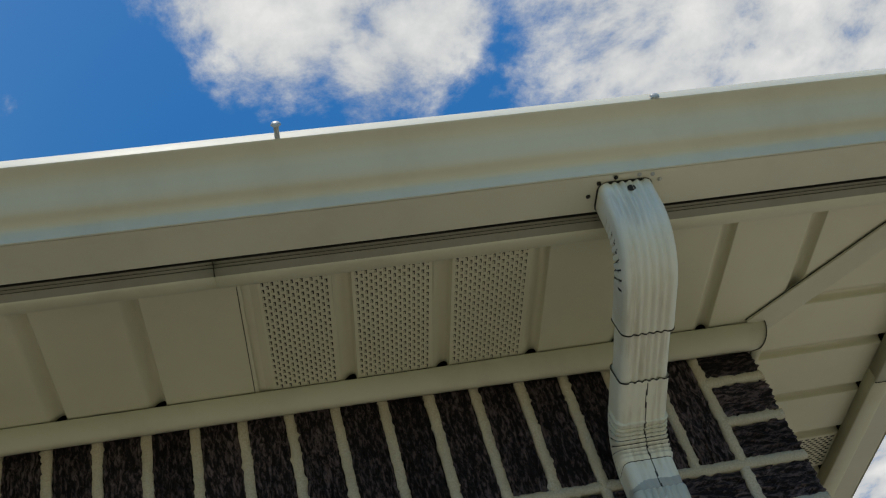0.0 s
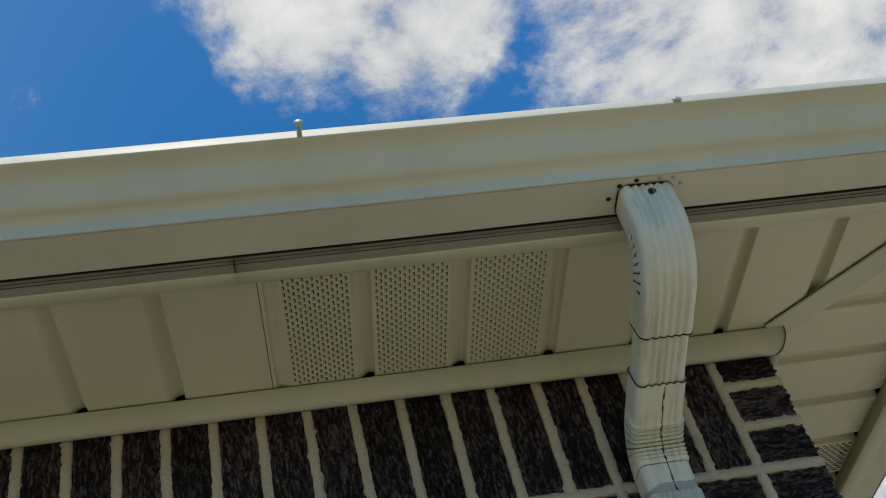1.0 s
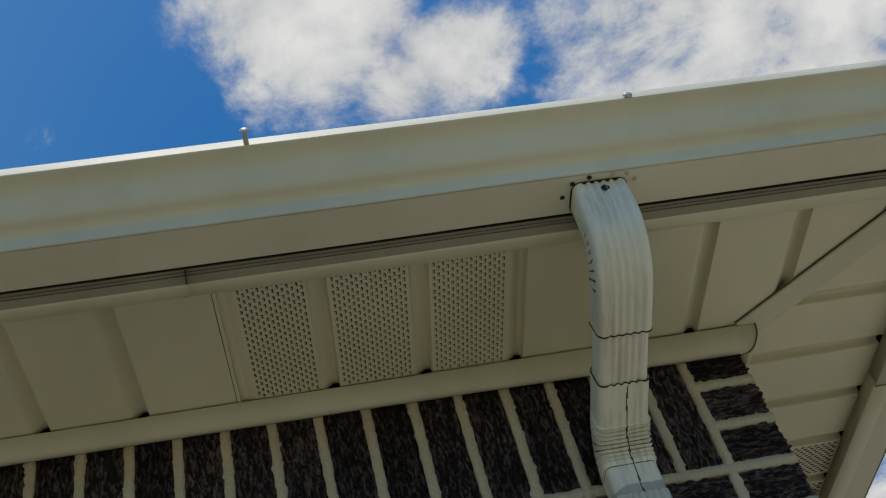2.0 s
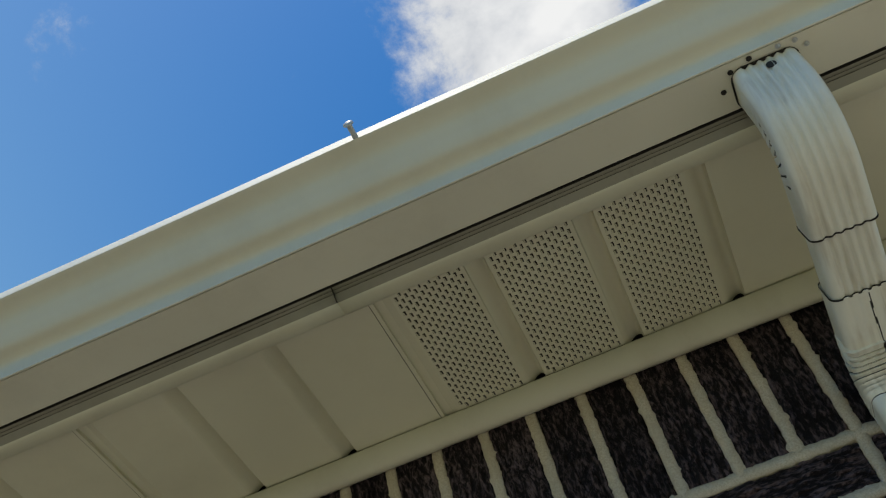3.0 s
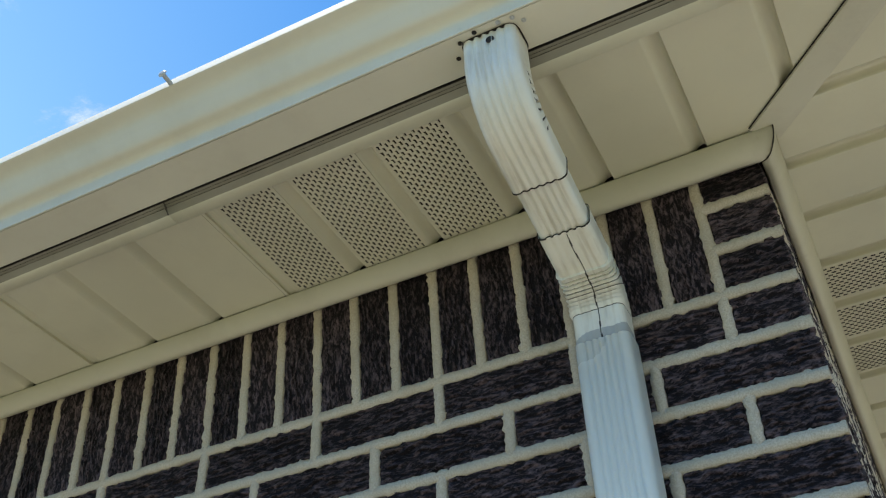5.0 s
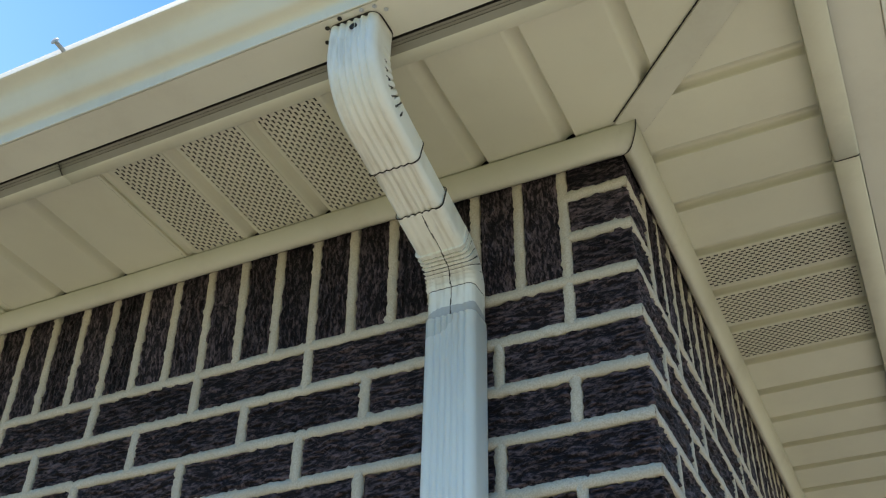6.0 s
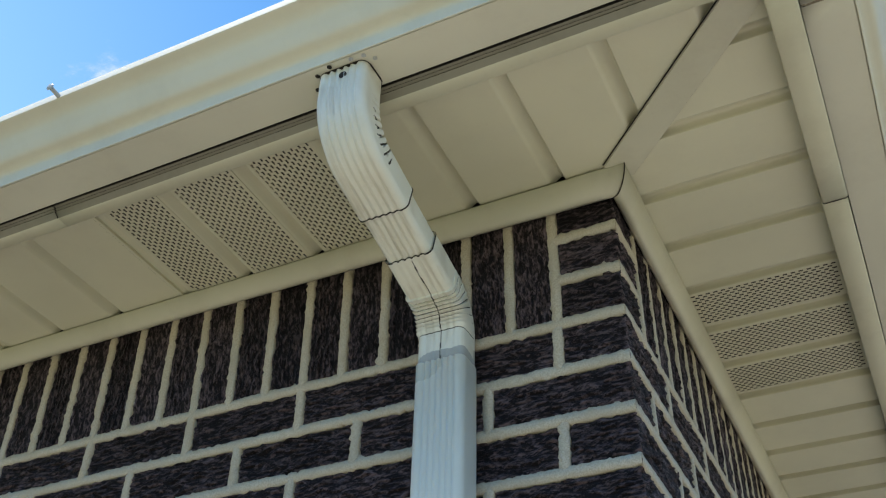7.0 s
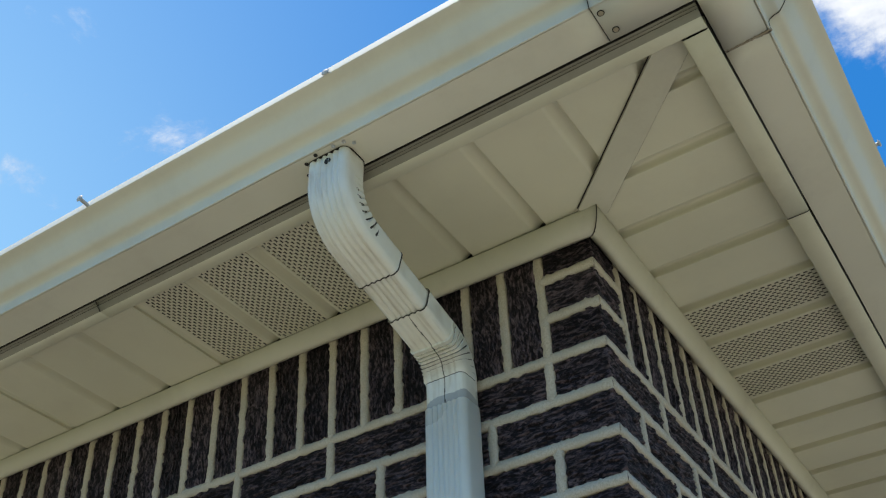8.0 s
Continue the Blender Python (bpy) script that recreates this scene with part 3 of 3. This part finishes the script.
def along(s):
    s = min(max(s, 0), RUN[-1] - 1e-6)
    i = max(k for k in range(len(RUN)) if RUN[k] <= s)
    i = min(i, len(RUN) - 2)
    t = (s - RUN[i]) / (RUN[i + 1] - RUN[i])
    return tuple(lerp(a, b, t) for a, b in zip(LINE_DS[i], LINE_DS[i + 1]))


def tube(name, s0, s1, parent, mats, label="", grow=0.0, steps=60, shape=None, marks=None, ribs=5, flat=None):
    """Sweeps the pipe section from s0 to s1; shape(s, u, v) shifts a point outward; marks(s, u, v) picks the slot."""
    b = bmesh.new()
    sec = section(DS_W + 2 * grow, DS_D + 2 * grow, ribs)
    plain = section(DS_W + 2 * grow, DS_D + 2 * grow, ribs, flat=1.0)
    rings, where = [], []
    for i in range(steps + 1):
        s = lerp(s0, s1, i / steps)
        y, z, a = along(s)
        nv = Vector((0, -math.cos(a), -math.sin(a)))
        f = flat(s) if flat else 0.0
        ring = []
        for (u, v), (pu, pv) in zip(sec, plain):
            u, v = lerp(u, pu, f), lerp(v, pv, f)
            k = shape(s, u, v) if shape else 0.0
            scale_u, scale_v = 1 + k / (DS_W / 2), 1 + k / (DS_D / 2)
            ring.append(b.verts.new(Vector((DS_X + u * scale_u, y, z)) + nv * v * scale_v))
        rings.append(ring)
        where.append(s)
    m = len(sec)
    for i in range(steps):
        for j in range(m):
            f = b.faces.new((rings[i][j], rings[i + 1][j], rings[i + 1][(j + 1) % m], rings[i][(j + 1) % m]))
            if marks:
                f.material_index = marks((where[i] + where[i + 1]) / 2, *sec[j])
    bmesh.ops.recalc_face_normals(b, faces=b.faces)
    ob = part(name, b, mats, parent, label, True)
    ob.data.set_sharp_from_angle(angle=radians(50))
    return thicken(ob, 0.0008)


S_BEND1 = RUN[8]
S_SLOPE = RUN[28]
S_BEND2 = RUN[52]
S_DOWN = RUN[92]
UP_END = S_SLOPE + 0.060
LOW_START = S_SLOPE + 0.135
LOW_END = S_DOWN + 0.048


PLEAT = 0.0125


def upper_shape(s, u, v):
    # crimp pleats at the inside of the bend
    if S_BEND1 < s < S_SLOPE + 0.004 and v < 0.004:
        k = 0.5 + 0.5 * math.cos(2 * math.pi * (s - S_BEND1) / PLEAT)
        return -0.0035 * k ** 8 * min(1, (0.004 - v) / 0.012)
    return 0.0


# pleat slits coloured near black: dirt plus the shade of the fold
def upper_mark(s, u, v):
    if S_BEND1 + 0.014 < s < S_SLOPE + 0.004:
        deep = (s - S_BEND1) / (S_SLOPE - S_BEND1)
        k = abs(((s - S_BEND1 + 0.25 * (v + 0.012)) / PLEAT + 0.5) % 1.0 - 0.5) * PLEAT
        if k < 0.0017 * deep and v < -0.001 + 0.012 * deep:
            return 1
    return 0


def lower_shape(s, u, v):
    if S_BEND2 - 0.008 < s < S_DOWN + 0.002:
        k = ((s - S_BEND2 + 0.008) / 0.0098) % 1.0
        return 0.0034 * (1 - k) * min(1, max(0, (v + 0.022) / 0.03))
    return 0.0


# darkens the pleat valleys by colour, for their dirt and their shade
def lower_mark(s, u, v):
    if abs(u - 0.002 - 0.0006 * math.sin(s * 120)) < 0.0009 and v > 0 and s > LOW_START + 0.004:
        return 1
    if S_BEND2 - 0.008 < s < S_DOWN + 0.004 and v > -0.012:
        k = ((s - S_BEND2 + 0.008) / 0.0098) % 1.0
        return 1 if k > 0.80 else 0
    if s > LOW_END - 0.012 - 0.006 * noise.noise((u * 60, v * 60, 0.5)) and v > -0.02:
        return 2
    return 0


downspout = tagged(new("downspout"), "white corrugated aluminium downspout with two crimped elbows, stained", "downspout")
tube("upper_elbow", 0.002, UP_END, downspout, [elbow_paint, grime_shade], "cream stained upper elbow with side pleats", 0.0014, 240, upper_shape, upper_mark)
tube("offset_pipe", UP_END - 0.02, LOW_START + 0.02, downspout, elbow_paint, "", -0.0016, 20)
tube("lower_elbow", LOW_START, LOW_END, downspout, [elbow_paint, grime_shade, sealant], "stained lower elbow with deep pleats and old sealant", 0.0003, 260, lower_shape, lower_mark, flat=lambda s: 0.75)
# thin dark rings draw grime and contact shade at the crimped joints
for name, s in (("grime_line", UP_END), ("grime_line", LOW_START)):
    tube(name, s - 0.0009, s + 0.0010, downspout, grime_shade, "black line of grime and drawn shade in the crimped joint", 0.0021 if s == UP_END else 0.0010, 2)

bm = bmesh.new()
sec = section(DS_W + 0.004, DS_D + 0.004, 6, 0.0026)
y_p, z_p = -0.0305, along(LOW_END)[1]
rings = [[bm.verts.new((DS_X + u, y_p - v, z)) for u, v in sec] for z in (z_p, z_p - 0.6, z_p - 1.4, 0.06)]
for p, q in zip(rings, rings[1:]):
    for j in range(len(sec)):
        bm.faces.new((p[j], q[j], q[(j + 1) % len(sec)], p[(j + 1) % len(sec)]))
bmesh.ops.recalc_face_normals(bm, faces=bm.faces)
pipe = part("pipe", bm, pipe_paint, downspout, "clean white corrugated pipe", True)
pipe.data.set_sharp_from_angle(angle=radians(50))
thicken(pipe, 0.001)

# outlet flange screws, weep hole and grime round the outlet
for u, v in ((-0.048, 0.005), (-0.036, 0.027), (-0.014, 0.0345), (0.018, 0.0345), (0.036, 0.033), (0.047, 0.022)):
    screw(downspout, (DS_X + u, -0.3285 - v * 0.92, 2.6708), (0, 0, -1), 0.0021, grime_shade if u < 0 else steel)
bm = bmesh.new()
disc(bm, (DS_X + 0.003, -0.3525, 2.6555), (0, -1, 0), 0.0055, 0.0012, 14)
part("weep_hole", bm, grime_shade, downspout, "dark rusty screw hole")
bm = bmesh.new()
outer, inner = section(DS_W + 0.008, DS_D + 0.006, flat=1.0, corner=0.014), section(DS_W - 0.002, DS_D - 0.002, flat=1.0, corner=0.012)
ra = [bm.verts.new((DS_X + u, -0.3285 - v, 2.6701)) for u, v in outer]
rb = [bm.verts.new((DS_X + u, -0.3285 - v, 2.6693)) for u, v in inner]
for j in range(len(ra)):
    bm.faces.new((ra[j], ra[(j + 1) % len(ra)], rb[(j + 1) % len(ra)], rb[j]))
part("outlet_seal", bm, grime_shade, downspout, "black grimy seal round the outlet")


# ---- brickwork ----
def bark(x, z, seed):
    """Relief of a rug face, in metres: torn ridges that run along x."""
    wander = 1.5 * noise.noise((x * 15 + seed * 7.3, z * 26, seed)) + 0.55 * noise.noise((x * 60, z * 60, seed + 4))
    phase = z * 105 + wander + seed * 0.37
    ledge = 1.0 - (phase - math.floor(phase))
    torn = noise.noise((x * 42 + seed * 3.7, math.floor(phase) * 3.3, seed + 9))
    fine = noise.noise((x * 130, z * 240, seed + 13))
    return 0.0042 * ledge * (0.75 + 0.7 * torn) + 0.0022 * torn + 0.0014 * fine - 0.0030


def rim_drop(edge, x, z, seed):
    """How far the face falls back near its arris, unevenly."""
    wide = 0.0036 + 0.0044 * noise.noise((x * 90 + seed, z * 90, seed + 5))
    return 0.0075 * max(0.0, 1 - edge / max(wide, 0.0008))


def finish_brick(name, b):
    bmesh.ops.recalc_face_normals(b, faces=b.faces)
    me = bpy.data.meshes.new(name)
    b.to_mesh(me)
    b.free()
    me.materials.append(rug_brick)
    me.polygons.foreach_set("use_smooth", [True] * len(me.polygons))
    me.set_sharp_from_angle(angle=radians(60))
    return me


def brick_mesh(name, w, h, deep, seed, across=64, up_n=34):
    """A rug-faced brick: ragged arrises and torn ridges on the face towards -y; w along x, h along z."""
    b = bmesh.new()
    face = []
    for i in range(across + 1):
        col = []
        for j in range(up_n + 1):
            x, z = lerp(-w / 2, w / 2, i / across), lerp(-h / 2, h / 2, j / up_n)
            edge = min(w / 2 - abs(x), h / 2 - abs(z))
            y = -0.0002 - min(max(bark(x, z, seed), -0.0062), 0.0018) + rim_drop(edge, x, z, seed)
            col.append(b.verts.new((x, min(y, 0.0078), z)))
        face.append(col)
    for i in range(across):
        for j in range(up_n):
            b.faces.new((face[i][j], face[i + 1][j], face[i + 1][j + 1], face[i][j + 1]))
    rim = [face[i][0] for i in range(across + 1)] + [face[across][j] for j in range(1, up_n + 1)] + [face[i][up_n] for i in range(across - 1, -1, -1)] + [face[0][j] for j in range(up_n - 1, 0, -1)]
    ring = [b.verts.new((v.co.x, deep, v.co.z)) for v in rim]
    for i in range(len(rim)):
        k = (i + 1) % len(rim)
        b.faces.new((rim[k], rim[i], ring[i], ring[k]))
    return finish_brick(name, b)


def corner_mesh(name, w, h, d, seed):
    """A corner brick with rug faces to the front (-y) and to the side (+x); its outer arris at the origin."""
    b = bmesh.new()
    nf, ns, nz = max(8, int(w / 0.003)), max(8, int(d / 0.003)), 30
    run = [-w + w * i / nf for i in range(nf + 1)] + [d * i / ns for i in range(1, ns + 1)]
    rows = []
    for j in range(nz + 1):
        row = []
        for i, q in enumerate(run):
            z = lerp(-h / 2, h / 2, j / nz)
            edge = min(h / 2 - abs(z), q + w, d - q)
            k = 0.0002 + min(max(bark(q, z, seed), -0.0062), 0.0018) - min(rim_drop(edge, q, z, seed), 0.0075)
            if abs(q) < 0.004:
                k = min(k, 0.0015)
            row.append(b.verts.new((max(min(q, 0.0), -w) + (k if i >= nf else 0), max(q, 0.0) - (k if i <= nf else 0), z)))
        rows.append(row)
    for p, q in zip(rows, rows[1:]):
        for i in range(len(run) - 1):
            b.faces.new((p[i], p[i + 1], q[i + 1], q[i]))
    for row, flip in ((rows[0], 1), (rows[-1], 0)):
        loop = row + [b.verts.new((-w, d, row[0].co.z))]
        b.faces.new(loop[::-1] if flip else loop)
    return finish_brick(name, b)


JOINT = 0.0118
BL, BH = 0.2012 - JOINT, COURSE - JOINT
SOLDIER = 0.0672
UPRIGHT = 0.204
STRETCH = 0.2012
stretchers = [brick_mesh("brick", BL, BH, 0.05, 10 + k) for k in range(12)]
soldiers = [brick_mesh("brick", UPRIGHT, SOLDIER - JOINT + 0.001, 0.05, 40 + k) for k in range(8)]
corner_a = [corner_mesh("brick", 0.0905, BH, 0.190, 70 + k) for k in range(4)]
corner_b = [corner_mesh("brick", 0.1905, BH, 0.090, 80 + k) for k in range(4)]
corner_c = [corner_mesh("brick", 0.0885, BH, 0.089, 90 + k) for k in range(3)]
rng = random.Random(5)
COURSES = 9


def lay(meshes, parent, m):
    ob = new("brick", rng.choice(meshes))
    ob.parent = parent
    ob.matrix_local = m
    return ob


def jit(k=1.0):
    return rng.uniform(-0.0011, 0.0011) * k


turn_side = Matrix.Rotation(radians(90), 4, "Z")
upright = Matrix.Rotation(radians(90), 4, "Y")


def tilt(a):
    """The upright bricks lean away from the corner, more so further along."""
    return 0.011 * min(1.0, max(0.0, (-a - 0.1) / 0.55))


def lay_face(parent, put, spin, length):
    """Upright course and the courses below it, from the corner outwards."""
    z_up = LINE + JOINT / 2 + UPRIGHT / 2
    for i in range(int(length / SOLDIER)):
        a = -0.0945 - SOLDIER * (i + 0.5)
        lean = tilt(a)
        m = Matrix.Translation(put(a - lean / 2 + jit(), 0.0 + jit(0.8), z_up + jit())) @ spin @ Matrix.Rotation(-math.atan(lean / UPRIGHT), 4, "Y") @ upright
        if i % 2:
            m = m @ Matrix.Rotation(radians(180), 4, "Y")
        lay(soldiers, parent, m)
    for c in range(COURSES):
        z = LINE - COURSE * (c + 0.5)
        first = -0.0955 if (c % 2 == 0) == (put is front) else -0.1965
        for i in range(int(length / STRETCH)):
            a = first - STRETCH * (i + 0.5)
            lay(stretchers, parent, Matrix.Translation(put(a + jit(), jit(0.9), z + jit(0.7))) @ spin @ Matrix.Rotation(radians(jit(500)), 4, "Y"))


lay_face(wall_front, front, Matrix.Identity(4), 3.3)
lay_face(wall_side, side, turn_side, 3.6)
for c in range(-3, COURSES):
    z = LINE - COURSE * (c + 0.5)
    kind = corner_c if c < 0 else corner_a if c % 2 == 0 else corner_b
    lay(kind, wall_front, Matrix.Translation((jit(0.6), jit(0.6), z)))


def joint(b, put, a0, z0, a1, z1, width, seed):
    """A flush mortar joint with a crumbly edge, from (a0, z0) to (a1, z1) along the wall."""
    p, q = Vector((a0, z0)), Vector((a1, z1))
    n = max(2, int((q - p).length / 0.0035))
    d = (q - p).normalized()
    side_v = Vector((-d.y, d.x))
    prev = None
    for i in range(n + 1):
        c = p.lerp(q, i / n)
        ring = []
        for k, depth in ((-1, -0.0085), (-1, 0.0), (0, 0.0), (1, 0.0), (1, -0.0085)):
            rag = 0.0017 * noise.noise((c.x * 210 + k * 9, c.y * 210, seed)) + 0.0013 * noise.noise((c.x * 70, c.y * 70 + k * 5, seed + 2))
            # here and there a crumb of mortar is smeared over the brick's edge, or one has dropped out
            crumb = noise.noise((c.x * 120 + k * 31, c.y * 120, seed + 11))
            rag += k * 0.0030 * (max(0.0, crumb - 0.34) - max(0.0, -crumb - 0.40)) / 0.3
            at = c + side_v * (k * width / 2 + rag * abs(k))
            lift = 0.0007 * noise.noise((c.x * 90, c.y * 90, k + seed)) + (0.0009 if k == 0 else 0.0001)
            ring.append(b.verts.new(put(at.x, depth + (lift if depth == 0.0 else 0), at.y)))
        if prev:
            for j in range(4):
                b.faces.new((prev[j], prev[j + 1], ring[j + 1], ring[j]))
        prev = ring


def lay_joints(parent, put, length):
    b = bmesh.new()
    wide = JOINT + 0.0034
    for c in range(-2, COURSES + 1):
        far_end = -0.0945 if c < 0 else -length
        joint(b, put, 0.0, LINE - COURSE * c, far_end, LINE - COURSE * c, wide, c + 20)
    top = LINE + UPRIGHT + 0.004
    for i in range(int(length / SOLDIER) + 1):
        a = -0.0945 - SOLDIER * i
        joint(b, put, a + jit(), LINE, a - tilt(a) + jit(), top, wide - 0.001, i + 40)
    for c in range(COURSES):
        first = -0.0955 if (c % 2 == 0) == (put is front) else -0.1965
        for i in range(int(length / STRETCH)):
            a = first - STRETCH * i
            joint(b, put, a + jit(), LINE - COURSE * c, a + jit(), LINE - COURSE * (c + 1), wide - 0.001, i + 7 * c)
    bmesh.ops.recalc_face_normals(b, faces=b.faces)
    tagged(part("mortar_joints", b, mortar, parent, "flush sandy mortar joints with crumbly edges", True), kind="stuff")


lay_joints(wall_front, front, 3.3)
lay_joints(wall_side, side, 3.6)


def rest_of_wall(name, put, start, length, low, parent, label):
    """Bricks far along or below, as one mesh."""
    b = bmesh.new()
    z = LINE - COURSE * 0.5
    c = 0
    while z - BH / 2 > low:
        near = start if c < COURSES else 0.0
        first = -0.0955 if (c % 2 == 0) == (put is front) else -0.1965
        i = int(near / STRETCH)
        while -first + STRETCH * (i + 1) < length:
            a = first - STRETCH * i - JOINT / 2
            p, q = put(a, 0.0, z - BH / 2), put(a - BL, -0.05, z + BH / 2)
            box(b, min(p.x, q.x), min(p.y, q.y), p.z, max(p.x, q.x), max(p.y, q.y), q.z)
            i += 1
        z -= COURSE
        c += 1
    i = int(start / SOLDIER)
    while 0.1 + SOLDIER * (i + 1) < length:
        a = -0.0945 - SOLDIER * i - JOINT / 2
        p, q = put(a, 0.0, LINE + JOINT / 2), put(a - SOLDIER + JOINT, -0.05, LINE + UPRIGHT + 0.006)
        box(b, min(p.x, q.x), min(p.y, q.y), p.z, max(p.x, q.x), max(p.y, q.y), q.z)
        i += 1
    ob = part(name, b, rug_brick, parent, label)
    tagged(ob, kind="stuff")


rest_of_wall("brickwork", front, 3.3, 5.9, 0.05, wall_front, "far dark brickwork of the front wall")
rest_of_wall("brickwork", side, 3.6, 5.9, 0.05, wall_side, "far dark brickwork of the side wall")
